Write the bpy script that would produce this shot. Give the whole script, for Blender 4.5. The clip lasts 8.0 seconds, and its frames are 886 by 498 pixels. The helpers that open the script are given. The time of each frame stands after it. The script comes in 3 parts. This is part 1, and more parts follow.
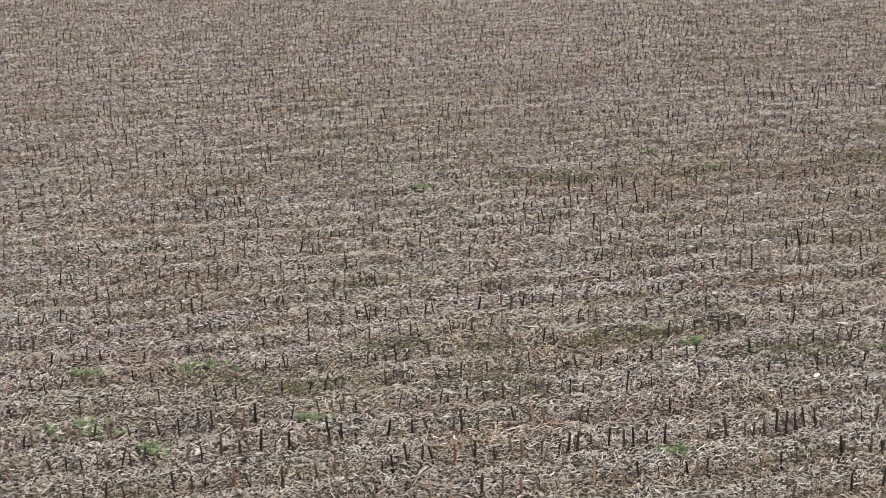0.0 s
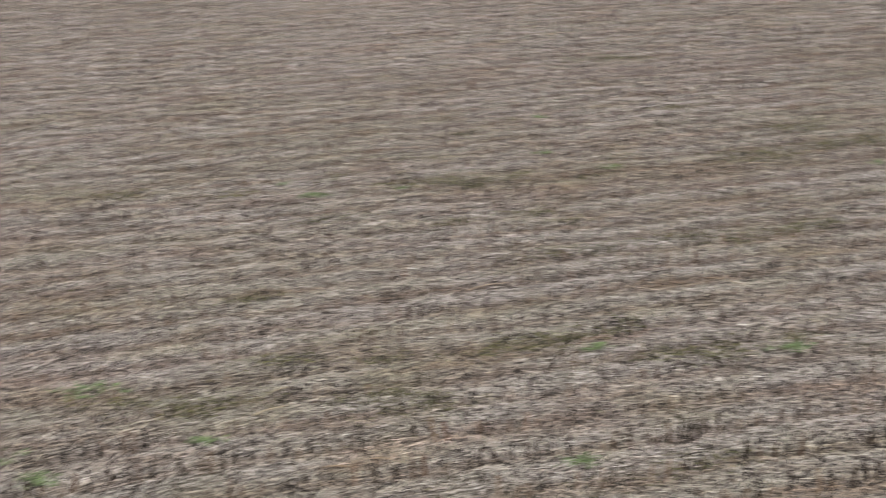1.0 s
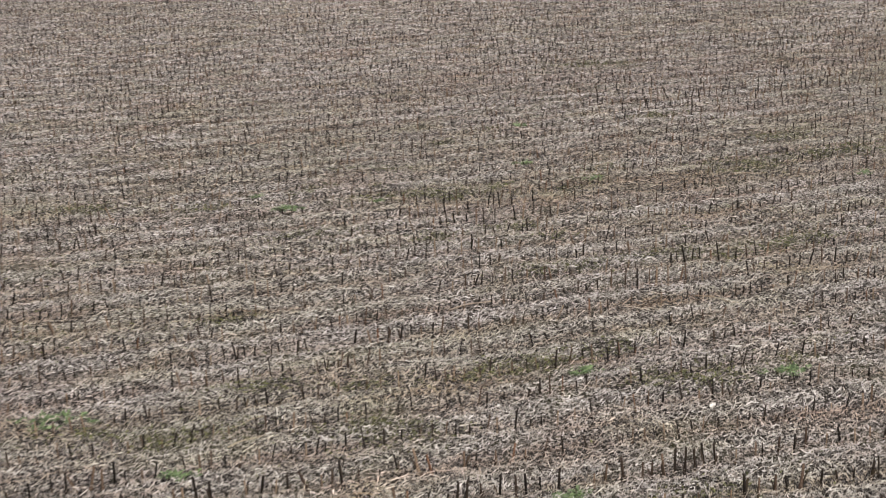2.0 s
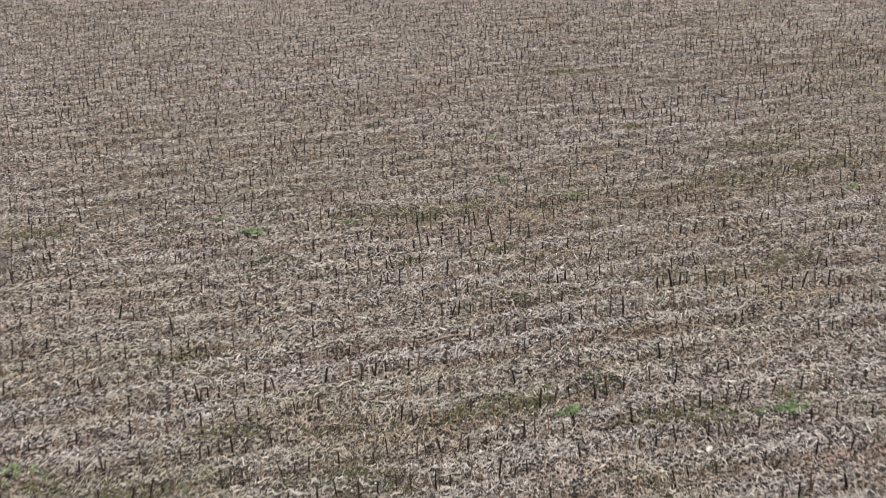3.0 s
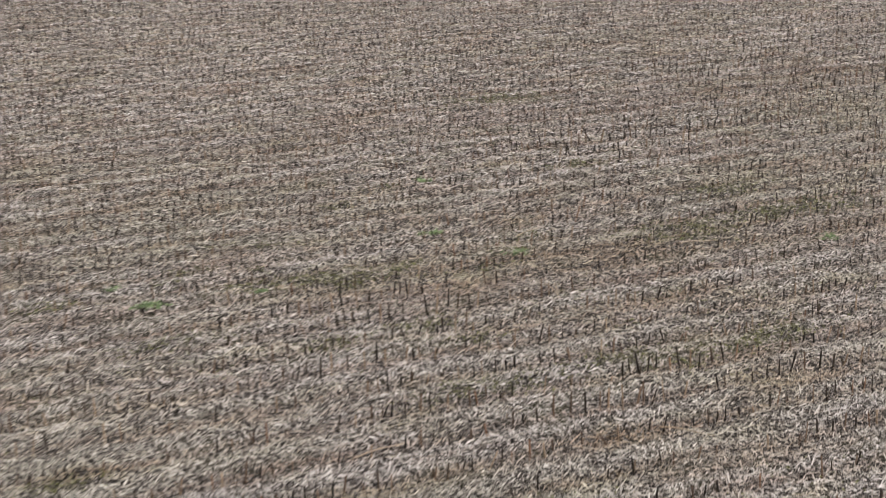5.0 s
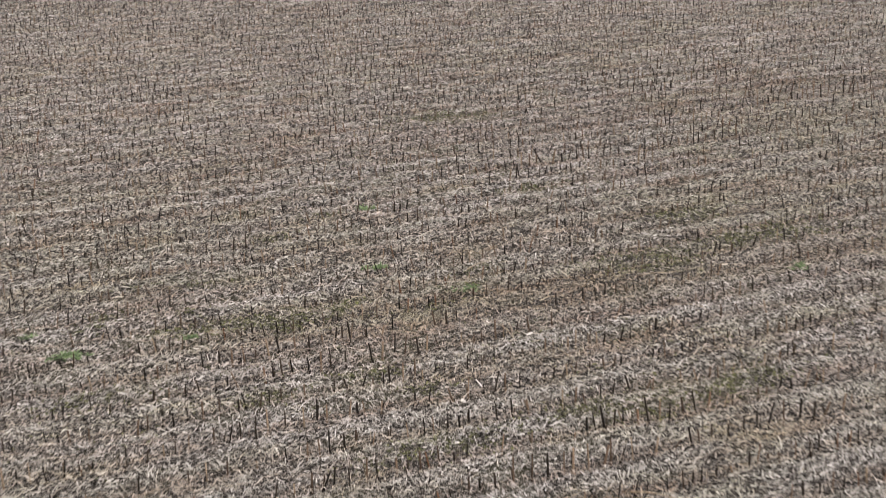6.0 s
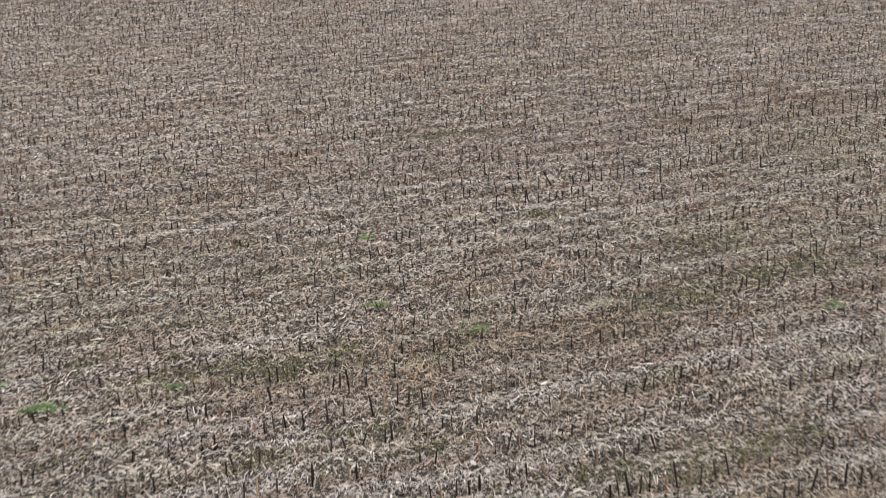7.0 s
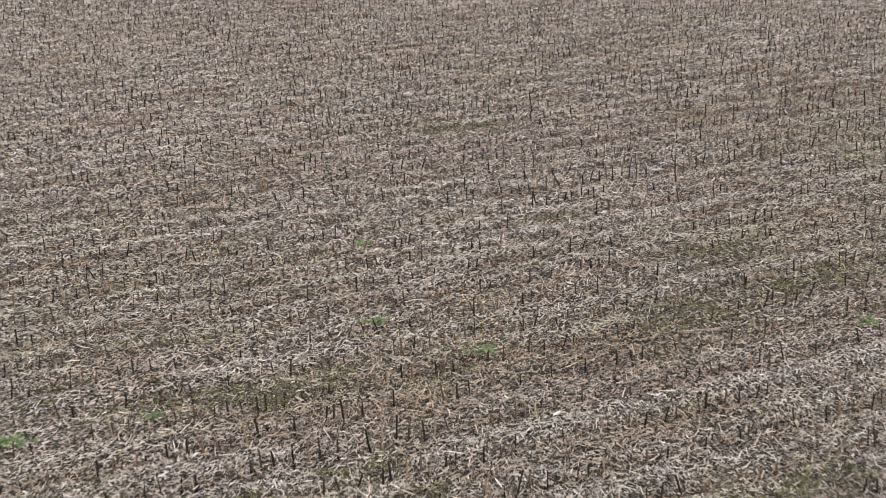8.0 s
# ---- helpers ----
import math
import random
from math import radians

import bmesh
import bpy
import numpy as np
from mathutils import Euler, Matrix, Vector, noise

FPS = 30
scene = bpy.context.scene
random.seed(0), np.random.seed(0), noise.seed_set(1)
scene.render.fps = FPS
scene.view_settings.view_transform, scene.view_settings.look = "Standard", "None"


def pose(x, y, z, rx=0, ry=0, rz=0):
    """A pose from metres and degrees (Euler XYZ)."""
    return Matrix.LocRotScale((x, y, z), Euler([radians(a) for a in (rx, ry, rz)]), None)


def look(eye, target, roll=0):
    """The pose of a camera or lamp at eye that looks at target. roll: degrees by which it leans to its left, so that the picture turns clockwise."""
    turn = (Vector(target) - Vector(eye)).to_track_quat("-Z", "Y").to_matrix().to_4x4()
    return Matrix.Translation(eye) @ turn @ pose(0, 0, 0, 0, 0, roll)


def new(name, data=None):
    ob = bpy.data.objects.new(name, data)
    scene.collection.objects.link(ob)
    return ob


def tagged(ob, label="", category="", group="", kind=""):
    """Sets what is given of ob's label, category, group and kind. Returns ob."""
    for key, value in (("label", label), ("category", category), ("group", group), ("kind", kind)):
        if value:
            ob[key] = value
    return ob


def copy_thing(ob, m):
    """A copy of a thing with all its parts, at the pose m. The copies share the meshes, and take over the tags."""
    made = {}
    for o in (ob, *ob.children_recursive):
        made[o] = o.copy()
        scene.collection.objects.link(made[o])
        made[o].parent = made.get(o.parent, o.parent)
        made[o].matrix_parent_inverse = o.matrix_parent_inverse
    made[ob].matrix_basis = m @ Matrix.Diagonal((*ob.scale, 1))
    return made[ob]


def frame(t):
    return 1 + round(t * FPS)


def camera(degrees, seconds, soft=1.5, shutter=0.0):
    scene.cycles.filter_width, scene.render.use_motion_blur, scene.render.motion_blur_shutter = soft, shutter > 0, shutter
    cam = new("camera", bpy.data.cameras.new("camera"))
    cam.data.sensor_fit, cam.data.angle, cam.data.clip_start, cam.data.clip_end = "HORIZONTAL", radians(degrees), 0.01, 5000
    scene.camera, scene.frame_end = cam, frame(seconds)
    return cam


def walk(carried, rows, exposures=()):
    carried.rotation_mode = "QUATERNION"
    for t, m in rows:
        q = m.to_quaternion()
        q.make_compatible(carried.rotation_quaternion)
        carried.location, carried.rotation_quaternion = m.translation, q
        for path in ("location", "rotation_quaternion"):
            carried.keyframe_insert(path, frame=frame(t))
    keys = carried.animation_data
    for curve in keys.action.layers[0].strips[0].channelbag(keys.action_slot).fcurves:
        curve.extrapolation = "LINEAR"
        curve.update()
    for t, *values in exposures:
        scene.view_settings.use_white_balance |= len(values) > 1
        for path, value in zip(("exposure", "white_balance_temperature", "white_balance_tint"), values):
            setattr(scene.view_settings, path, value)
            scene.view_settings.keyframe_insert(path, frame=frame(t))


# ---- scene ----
# A harvested maize field in winter, seen from a low drone flying forwards. Metres.
from mathutils import Quaternion

cam = camera(34.0, 8.0, soft=0.8, shutter=0.9)
PATH = [
    (0.0, 0.052, -0.018, 6.350, 0.08, -17.36, -1.48),
    (0.5, 0.044, 0.159, 6.341, -0.40, -17.36, -1.47),
    (0.7, 0.064, 0.256, 6.335, -0.99, -17.37, -1.56),
    (0.9, 0.097, 0.350, 6.326, -2.90, -17.37, -1.70),
    (1.0, 0.100, 0.406, 6.326, -4.14, -17.41, -1.74),
    (1.1, 0.085, 0.470, 6.324, -4.83, -17.40, -1.75),
    (1.2, 0.073, 0.535, 6.323, -4.90, -17.40, -1.76),
    (1.5, 0.064, 0.717, 6.333, -4.93, -17.45, -1.73),
    (1.7, 0.048, 0.871, 6.340, -4.98, -17.45, -1.66),
    (2.8, 0.056, 1.958, 6.403, -6.55, -17.55, -1.82),
    (3.0, 0.087, 2.224, 6.402, -6.60, -17.55, -1.85),
    (3.5, 0.149, 2.899, 6.428, -6.63, -17.60, -1.86),
    (4.0, 0.231, 3.650, 6.440, -7.43, -17.63, -1.86),
    (4.5, 0.328, 4.443, 6.435, -8.43, -17.62, -1.88),
    (4.9, 0.419, 5.080, 6.465, -9.59, -17.70, -1.92),
    (5.0, 0.442, 5.239, 6.472, -9.73, -17.73, -1.94),
    (5.1, 0.473, 5.391, 6.476, -10.20, -17.75, -1.96),
    (5.2, 0.503, 5.545, 6.480, -11.28, -17.80, -2.01),
    (5.3, 0.528, 5.694, 6.475, -12.02, -17.76, -1.98),
    (6.3, 0.772, 7.182, 6.420, -12.07, -17.58, -2.09),
    (6.5, 0.817, 7.483, 6.426, -12.10, -17.59, -2.07),
    (7.0, 0.953, 8.211, 6.438, -12.09, -17.58, -2.11),
    (7.5, 1.088, 8.923, 6.412, -12.09, -17.88, -2.16),
    (8.0, 1.234, 9.624, 6.412, -12.08, -18.45, -2.20),
]


def aim(x, y, z, yaw, pitch, roll):
    """The pose of a camera by its heading (to the left from +y), its pitch and its roll."""
    a, b = radians(yaw), radians(pitch)
    way = Vector((-math.sin(a) * math.cos(b), math.cos(a) * math.cos(b), math.sin(b)))
    return look((x, y, z), Vector((x, y, z)) + 10 * way, roll)


walk(cam, [(t, aim(*p)) for t, *p in PATH])

# ---- light: an even, overcast winter sky ----
SUN_ELEVATION, SUN_BEARING = 58.0, 150.0
world = bpy.data.worlds.new("overcast_sky")
scene.world = world
world.use_nodes = True
wn = world.node_tree.nodes
sky = wn.new("ShaderNodeTexSky")
sky.sky_type, sky.sun_disc = "NISHITA", False
sky.sun_elevation, sky.sun_rotation = radians(SUN_ELEVATION), radians(SUN_BEARING)
sky.air_density, sky.dust_density, sky.ozone_density = 1.0, 6.0, 1.0
grey = wn.new("ShaderNodeHueSaturation")
grey.inputs["Saturation"].default_value = 0.25
world.node_tree.links.new(sky.outputs[0], grey.inputs["Color"])
world.node_tree.links.new(grey.outputs[0], wn["Background"].inputs["Color"])
wn["Background"].inputs["Strength"].default_value = 0.15
sun = new("sun", bpy.data.lights.new("sun", "SUN"))
sun.data.energy, sun.data.angle, sun.data.color = 1.0, radians(60), (1.0, 0.985, 0.965)
b, e = radians(SUN_BEARING), radians(SUN_ELEVATION)
sun.matrix_world = look(Vector((math.sin(b) * math.cos(e), math.cos(b) * math.cos(e), math.sin(e))) * 60, (0, 0, 0))
scene.view_settings.exposure = 0.84

# ---- the plan of the field ----
ROW_TURN, ROW_GAP, ROW_FIRST = radians(10.0), 0.73, 12.814
ALONG = np.array([math.cos(ROW_TURN), math.sin(ROW_TURN)])
ACROSS = np.array([-math.sin(ROW_TURN), math.cos(ROW_TURN)])
NEAR, FAR = -7.0, 64.0


def left_edge(y):
    return np.minimum(-0.335 * y - 0.6, -9.0 + 0.0 * y)


def right_edge(y):
    wide = np.maximum(np.maximum(0.45 * y + 0.5, 0.57 * (y - 9.6) + 2.2), 9.0)
    return np.minimum(wide, 29.0 - 3.2 * (y - 57.0))


# Green weeds and olive moss: x, y, radius.
WEEDS = [
    (-0.42, 23.58, 0.14), (-0.34, 23.64, 0.15), (-0.86, 24.43, 0.05), (-2.89, 15.72, 0.3), (-3.71, 14.08, 0.3), (-2.99, 13.55, 0.18), (-1.39, 14.14, 0.1), (2.26, 13.17, 0.14),
    (3.05, 16.17, 0.12), (5.23, 15.76, 0.2), (1.1, 23.84, 0.04), (4.18, 28.8, 0.1), (3.77, 25.8, 0.1),
    (9.33, 23.94, 0.12), (-4.09, 15.62, 0.14), (4.78, 24.49, 0.12),
]
MOSS = [
    (3.33, 16.79, 0.4), (2.08, 16.58, 0.34), (2.68, 16.39, 0.32), (3.43, 12.99, 0.4), (0.87, 14.73, 0.4), (0.44, 15.08, 0.35),
    (2.22, 16.29, 0.28), (3.96, 15.93, 0.4), (4.41, 15.68, 0.4), (7.21, 20.6, 0.45), (3.81, 19.9, 0.4), (5.73, 20.12, 0.35),
    (3.07, 19.68, 0.4), (-0.25, 22.13, 0.35), (5.0, 20.33, 0.4), (3.6, 21.39, 0.3), (1.14, 24.73, 0.15), (0.42, 25.96, 0.2),
    (0.08, 24.97, 0.2), (3.01, 21.99, 0.3), (9.78, 25.5, 0.7), (9.0, 25.32, 0.5), (7.38, 25.01, 0.6), (7.62, 24.54, 0.4),
    (1.85, 21.64, 0.3), (1.7, 24.18, 0.5), (2.47, 23.94, 0.5), (-1.46, 15.04, 0.5), (6.79, 34.96, 0.7), (8.76, 26.74, 0.5),
    (-1.61, 23.97, 0.4), (0.15, 24.90, 0.25), (1.37, 25.92, 0.30), (-0.64, 16.28, 0.40), (-3.55, 24.30, 0.50), (-0.22, 24.48, 0.20),
    (-2.40, 15.25, 0.35), (1.77, 16.14, 0.30), (6.90, 29.07, 0.40), (4.77, 24.61, 0.20),
    (3.08, 24.41, 0.28), (5.11, 25.29, 0.28), (4.29, 24.02, 0.28), (2.59, 27.68, 0.28), (3.38, 28.57, 0.22), (-1.17, 18.55, 0.28),
    (0.58, 16.17, 0.32), (5.3, 15.98, 0.22), (6.6, 20.38, 0.28), (0.98, 24.15, 0.2),
]

rng = np.random.default_rng(7)


def lattice(i, j, seed):
    """A fixed random number from 0 to 1 for each corner of a grid."""
    h = (i * 374761393 + j * 668265263 + seed * 974634777) & 0xFFFFFFFF
    h = ((h ^ (h >> 13)) * 1274126177) & 0xFFFFFFFF
    return ((h ^ (h >> 16)) & 0xFFFF) / 65535.0


def wave(x, y, size, seed):
    """Smooth noise from 0 to 1 with lumps of about that size."""
    x, y = np.asarray(x, float) / size, np.asarray(y, float) / size
    i, j = np.floor(x).astype(np.int64), np.floor(y).astype(np.int64)
    u, v = x - i, y - j
    u, v = u * u * (3 - 2 * u), v * v * (3 - 2 * v)
    low = lattice(i, j, seed) * (1 - u) + lattice(i + 1, j, seed) * u
    high = lattice(i, j + 1, seed) * (1 - u) + lattice(i + 1, j + 1, seed) * u
    return low * (1 - v) + high * v


def bands(x, y, long, wide, seed):
    """Noise from 0 to 1 drawn out along the rows."""
    return wave((x * ALONG[0] + y * ALONG[1]) * wide / long, x * ACROSS[0] + y * ACROSS[1], wide, seed)


def piled(x, y):
    """How high the litter lies heaped: small drifts and hollows."""
    d = x * ACROSS[0] + y * ACROSS[1] - ROW_FIRST
    return 0.042 * wave(x, y, 0.34, 31) ** 1.5 + 0.03 * wave(x, y, 0.13, 32) ** 2 + 0.016 * (1 - np.cos(2 * math.pi * d / ROW_GAP))


def relief(x, y):
    """The height of the ground: low ridges under the rows, clods and hollows."""
    d = x * ACROSS[0] + y * ACROSS[1] - ROW_FIRST
    out = 0.012 * np.cos(2 * math.pi * d / ROW_GAP)
    out = out + 0.05 * (wave(x, y, 2.3, 1) - 0.5) + 0.05 * (wave(x, y, 0.55, 2) - 0.5)
    return out * np.clip(1 - (np.hypot(x - 4, y - 32) - 55) / 30, 0, 1)


def patchiness(x, y, patches, edge=0.5):
    """From 0 outside the patches to 1 in their middles, with uneven edges."""
    out = np.zeros(np.shape(x))
    for px, py, r in patches:
        u, v = (x - px) * ALONG[0] + (y - py) * ALONG[1], (x - px) * ACROSS[0] + (y - py) * ACROSS[1]
        d = np.hypot(u / 1.7, v / 0.75) / r + 1.5 * (0.6 * wave(x, y, 0.19, 5) + 0.4 * wave(x, y, 0.08, 6) - 0.45)
        out = np.maximum(out, np.clip((1 - d) / edge, 0, 1))
    return out


# ---- materials ----
def material(name, rough=0.85, spec=0.12):
    m = bpy.data.materials.new(name)
    m.use_nodes = True
    shader = m.node_tree.nodes["Principled BSDF"]
    shader.inputs["Roughness"].default_value = rough
    shader.inputs["Specular IOR Level"].default_value = spec
    return m, m.node_tree.nodes, m.node_tree.links, shader


def ramp(nodes, links, source, stops):
    r = nodes.new("ShaderNodeValToRGB")
    while len(r.color_ramp.elements) < len(stops):
        r.color_ramp.elements.new(0.5)
    for el, (at, colour) in zip(r.color_ramp.elements, stops):
        el.position, el.color = at, (*colour, 1)
    links.new(source, r.inputs[0])
    return r.outputs[0]


def place_noise(nodes, links, scale, detail=4.0, rough=0.55):
    """Noise at a scale in world metres."""
    geo = nodes.new("ShaderNodeNewGeometry")
    n = nodes.new("ShaderNodeTexNoise")
    n.inputs["Scale"].default_value, n.inputs["Detail"].default_value, n.inputs["Roughness"].default_value = scale, detail, rough
    links.new(geo.outputs["Position"], n.inputs["Vector"])
    return n.outputs[0]


def blend(nodes, links, a, b, factor, mode="MIX"):
    mix = nodes.new("ShaderNodeMix")
    mix.data_type, mix.blend_type = "RGBA", mode
    for value, socket in ((factor, mix.inputs[0]), (a, mix.inputs[6]), (b, mix.inputs[7])):
        if isinstance(value, (int, float)):
            socket.default_value = value
        elif isinstance(value, tuple):
            socket.default_value = (*value, 1)
        else:
            links.new(value, socket)
    return mix.outputs[2]


def bumps(nodes, links, shader, source, strength, distance):
    bump = nodes.new("ShaderNodeBump")
    bump.inputs["Strength"].default_value, bump.inputs["Distance"].default_value = strength, distance
    links.new(source, bump.inputs["Height"])
    links.new(bump.outputs[0], shader.inputs["Normal"])


def shreds(nodes, links, turn, along, across, low, high):
    """Fine straw shreds trodden into the soil, all lying one way: a mask."""
    geo = nodes.new("ShaderNodeNewGeometry")
    put = nodes.new("ShaderNodeMapping")
    put.vector_type = "TEXTURE"
    put.inputs["Rotation"].default_value = (0, 0, radians(turn))
    put.inputs["Scale"].default_value = (1 / along, 1 / across, 0.05)
    n = nodes.new("ShaderNodeTexNoise")
    n.inputs["Scale"].default_value, n.inputs["Detail"].default_value, n.inputs["Distortion"].default_value = 1.0, 1.0, 0.3
    links.new(geo.outputs["Position"], put.inputs["Vector"])
    links.new(put.outputs[0], n.inputs["Vector"])
    return ramp(nodes, links, n.outputs[0], [(low, (0, 0, 0)), (high, (1, 1, 1))])


def soil():
    m, n, l, s = material("wet_soil", 0.95, 0.08)
    fine = place_noise(n, l, 45, 5, 0.7)
    base = ramp(n, l, fine, [(0.35, (0.007, 0.0055, 0.0045)), (0.54, (0.016, 0.0128, 0.0105)), (0.72, (0.06, 0.049, 0.041))])
    broad = place_noise(n, l, 0.9, 4)
    green = ramp(n, l, broad, [(0.5, (0, 0, 0)), (0.72, (0.6, 0.6, 0.6))])
    base = blend(n, l, base, (0.062, 0.058, 0.024), green)
    tone = ramp(n, l, place_noise(n, l, 21, 2), [(0.35, (0.11, 0.093, 0.081)), (0.65, (0.31, 0.275, 0.25))])
    for turn, along, across in ((12, 16, 105), (75, 18, 95), (-38, 15, 110), (130, 20, 120)):
        base = blend(n, l, base, tone, shreds(n, l, turn, along, across, 0.625, 0.66))
    l.new(base, s.inputs["Base Color"])
    bumps(n, l, s, fine, 0.8, 0.03)
    return m


def straw(name, stops, tints, rough=0.75):
    """Dry plant matter: one shade a piece, streaks, and broad drifts of tint over the field."""
    m, n, l, s = material(name, rough, 0.12)
    geo = n.new("ShaderNodeNewGeometry")
    base = ramp(n, l, geo.outputs["Random Per Island"], stops)
    put = n.new("ShaderNodeMapping")
    put.vector_type = "TEXTURE"
    put.inputs["Rotation"].default_value, put.inputs["Scale"].default_value = (0, 0, ROW_TURN), (8.0, 2.0, 5.0)
    broad = n.new("ShaderNodeTexNoise")
    broad.inputs["Scale"].default_value, broad.inputs["Detail"].default_value = 1.0, 4.0
    l.new(geo.outputs["Position"], put.inputs["Vector"])
    l.new(put.outputs[0], broad.inputs["Vector"])
    apart = n.new("ShaderNodeSeparateXYZ")
    zone = n.new("ShaderNodeMapRange")
    zone.interpolation_type = "SMOOTHSTEP"
    for socket, value in zip(("From Min", "From Max", "To Min", "To Max"), (12.0, 18.5, 0.04, -0.05)):
        zone.inputs[socket].default_value = value
    total = n.new("ShaderNodeMath")
    l.new(put.outputs[0], apart.inputs[0])
    l.new(apart.outputs["Y"], zone.inputs["Value"])
    l.new(zone.outputs[0], total.inputs[0])
    l.new(broad.outputs[0], total.inputs[1])
    drift = ramp(n, l, total.outputs[0], [(0.38, tints[0]), (0.5, tints[1]), (0.64, tints[2])])
    base = blend(n, l, base, drift, 1.0, "MULTIPLY")
    # Yellowish patches of a metre or two, where older straw lies.
    old = n.new("ShaderNodeMapping")
    old.vector_type = "TEXTURE"
    old.inputs["Location"].default_value = (11.0, 5.0, 0)
    old.inputs["Rotation"].default_value, old.inputs["Scale"].default_value = (0, 0, ROW_TURN), (1.6, 0.8, 5.0)
    patch = n.new("ShaderNodeTexNoise")
    patch.inputs["Scale"].default_value, patch.inputs["Detail"].default_value, patch.inputs["Roughness"].default_value = 1.0, 3.0, 0.6
    l.new(geo.outputs["Position"], old.inputs["Vector"])
    l.new(old.outputs[0], patch.inputs["Vector"])
    base = blend(n, l, base, (0.975, 0.965, 0.83), ramp(n, l, patch.outputs[0], [(0.52, (0, 0, 0)), (0.7, (0.8, 0.8, 0.8))]), "MULTIPLY")
    # Browner and darker along the rows of stubs.
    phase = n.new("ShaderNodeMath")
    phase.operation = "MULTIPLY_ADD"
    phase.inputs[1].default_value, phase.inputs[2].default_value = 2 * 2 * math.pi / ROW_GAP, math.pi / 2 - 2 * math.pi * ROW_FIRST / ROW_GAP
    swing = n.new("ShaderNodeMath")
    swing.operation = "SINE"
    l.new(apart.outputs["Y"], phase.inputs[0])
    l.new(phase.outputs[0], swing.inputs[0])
    row_tint = ramp(n, l, swing.outputs[0], [(0.15, (0, 0, 0)), (0.95, (0.65, 0.65, 0.65))])
    base = blend(n, l, base, (0.74, 0.645, 0.58), row_tint, "MULTIPLY")
    # Brown rotting stretches a few metres long.
    lie = n.new("ShaderNodeMapping")
    lie.vector_type = "TEXTURE"
    lie.inputs["Location"].default_value = (40.0, 17.0, 0)
    lie.inputs["Rotation"].default_value, lie.inputs["Scale"].default_value = (0, 0, ROW_TURN), (2.6, 0.55, 5.0)
    rot = n.new("ShaderNodeTexNoise")
    rot.inputs["Scale"].default_value, rot.inputs["Detail"].default_value, rot.inputs["Roughness"].default_value = 1.0, 4.0, 0.6
    l.new(geo.outputs["Position"], lie.inputs["Vector"])
    l.new(lie.outputs[0], rot.inputs["Vector"])
    base = blend(n, l, base, (0.78, 0.66, 0.59), ramp(n, l, rot.outputs[0], [(0.5, (0, 0, 0)), (0.66, (0.85, 0.85, 0.85))]), "MULTIPLY")
    # Strips of the field, a few rows wide each: damp and brown, or bleached; they fade out towards the start of the rows.
    strip = n.new("ShaderNodeMapRange")
    strip.inputs["From Min"].default_value, strip.inputs["From Max"].default_value = 12.0 / 2, 44.0 / 2
    l.new(apart.outputs["Y"], strip.inputs["Value"])
    tone = ramp(n, l, strip.outputs[0], [((d - 12.0) / 32.0, c) for d, c in STRIPS])
    reach = n.new("ShaderNodeMapRange")
    reach.interpolation_type = "SMOOTHSTEP"
    for socket, value in zip(("From Min", "From Max", "To Min", "To Max"), (2.0 / 8, 9.5 / 8, 0.15, 1.0)):
        reach.inputs[socket].default_value = value
    l.new(apart.outputs["X"], reach.inputs["Value"])
    base = blend(n, l, base, tone, reach.outputs[0], "MULTIPLY")
    mottle = ramp(n, l, place_noise(n, l, 30, 3), [(0.35, (0.72, 0.70, 0.68)), (0.65, (1.12, 1.1, 1.08))])
    l.new(blend(n, l, base, mottle, 1.0, "MULTIPLY"), s.inputs["Base Color"])
    return m


def stub_skin(name, by_island):
    m, n, l, s = material(name, 0.8, 0.12)
    if by_island:
        pick = n.new("ShaderNodeNewGeometry").outputs["Random Per Island"]
    else:
        pick = n.new("ShaderNodeObjectInfo").outputs["Random"]
    base = ramp(n, l, pick, [(0.0, (0.009, 0.007, 0.006)), (0.45, (0.025, 0.0195, 0.0155)), (0.62, (0.058, 0.040, 0.030)), (0.8, (0.115, 0.083, 0.060)), (0.93, (0.19, 0.15, 0.11)), (1.0, (0.095, 0.048, 0.029))])
    mottle = ramp(n, l, place_noise(n, l, 55, 4), [(0.35, (0.62, 0.53, 0.52)), (0.7, (1.35, 1.3, 1.2))])
    l.new(blend(n, l, base, mottle, 1.0, "MULTIPLY"), s.inputs["Base Color"])
    return m


def leaf_green(name, dark, light, scale=25):
    m, n, l, s = material(name, 0.7, 0.3)
    pick = n.new("ShaderNodeNewGeometry").outputs["Random Per Island"]
    base = ramp(n, l, pick, [(0.0, dark), (1.0, light)])
    mottle = ramp(n, l, place_noise(n, l, scale, 3), [(0.35, (0.7, 0.7, 0.65)), (0.65, (1.15, 1.15, 1.1))])
    l.new(blend(n, l, base, mottle, 1.0, "MULTIPLY"), s.inputs["Base Color"])
    return m


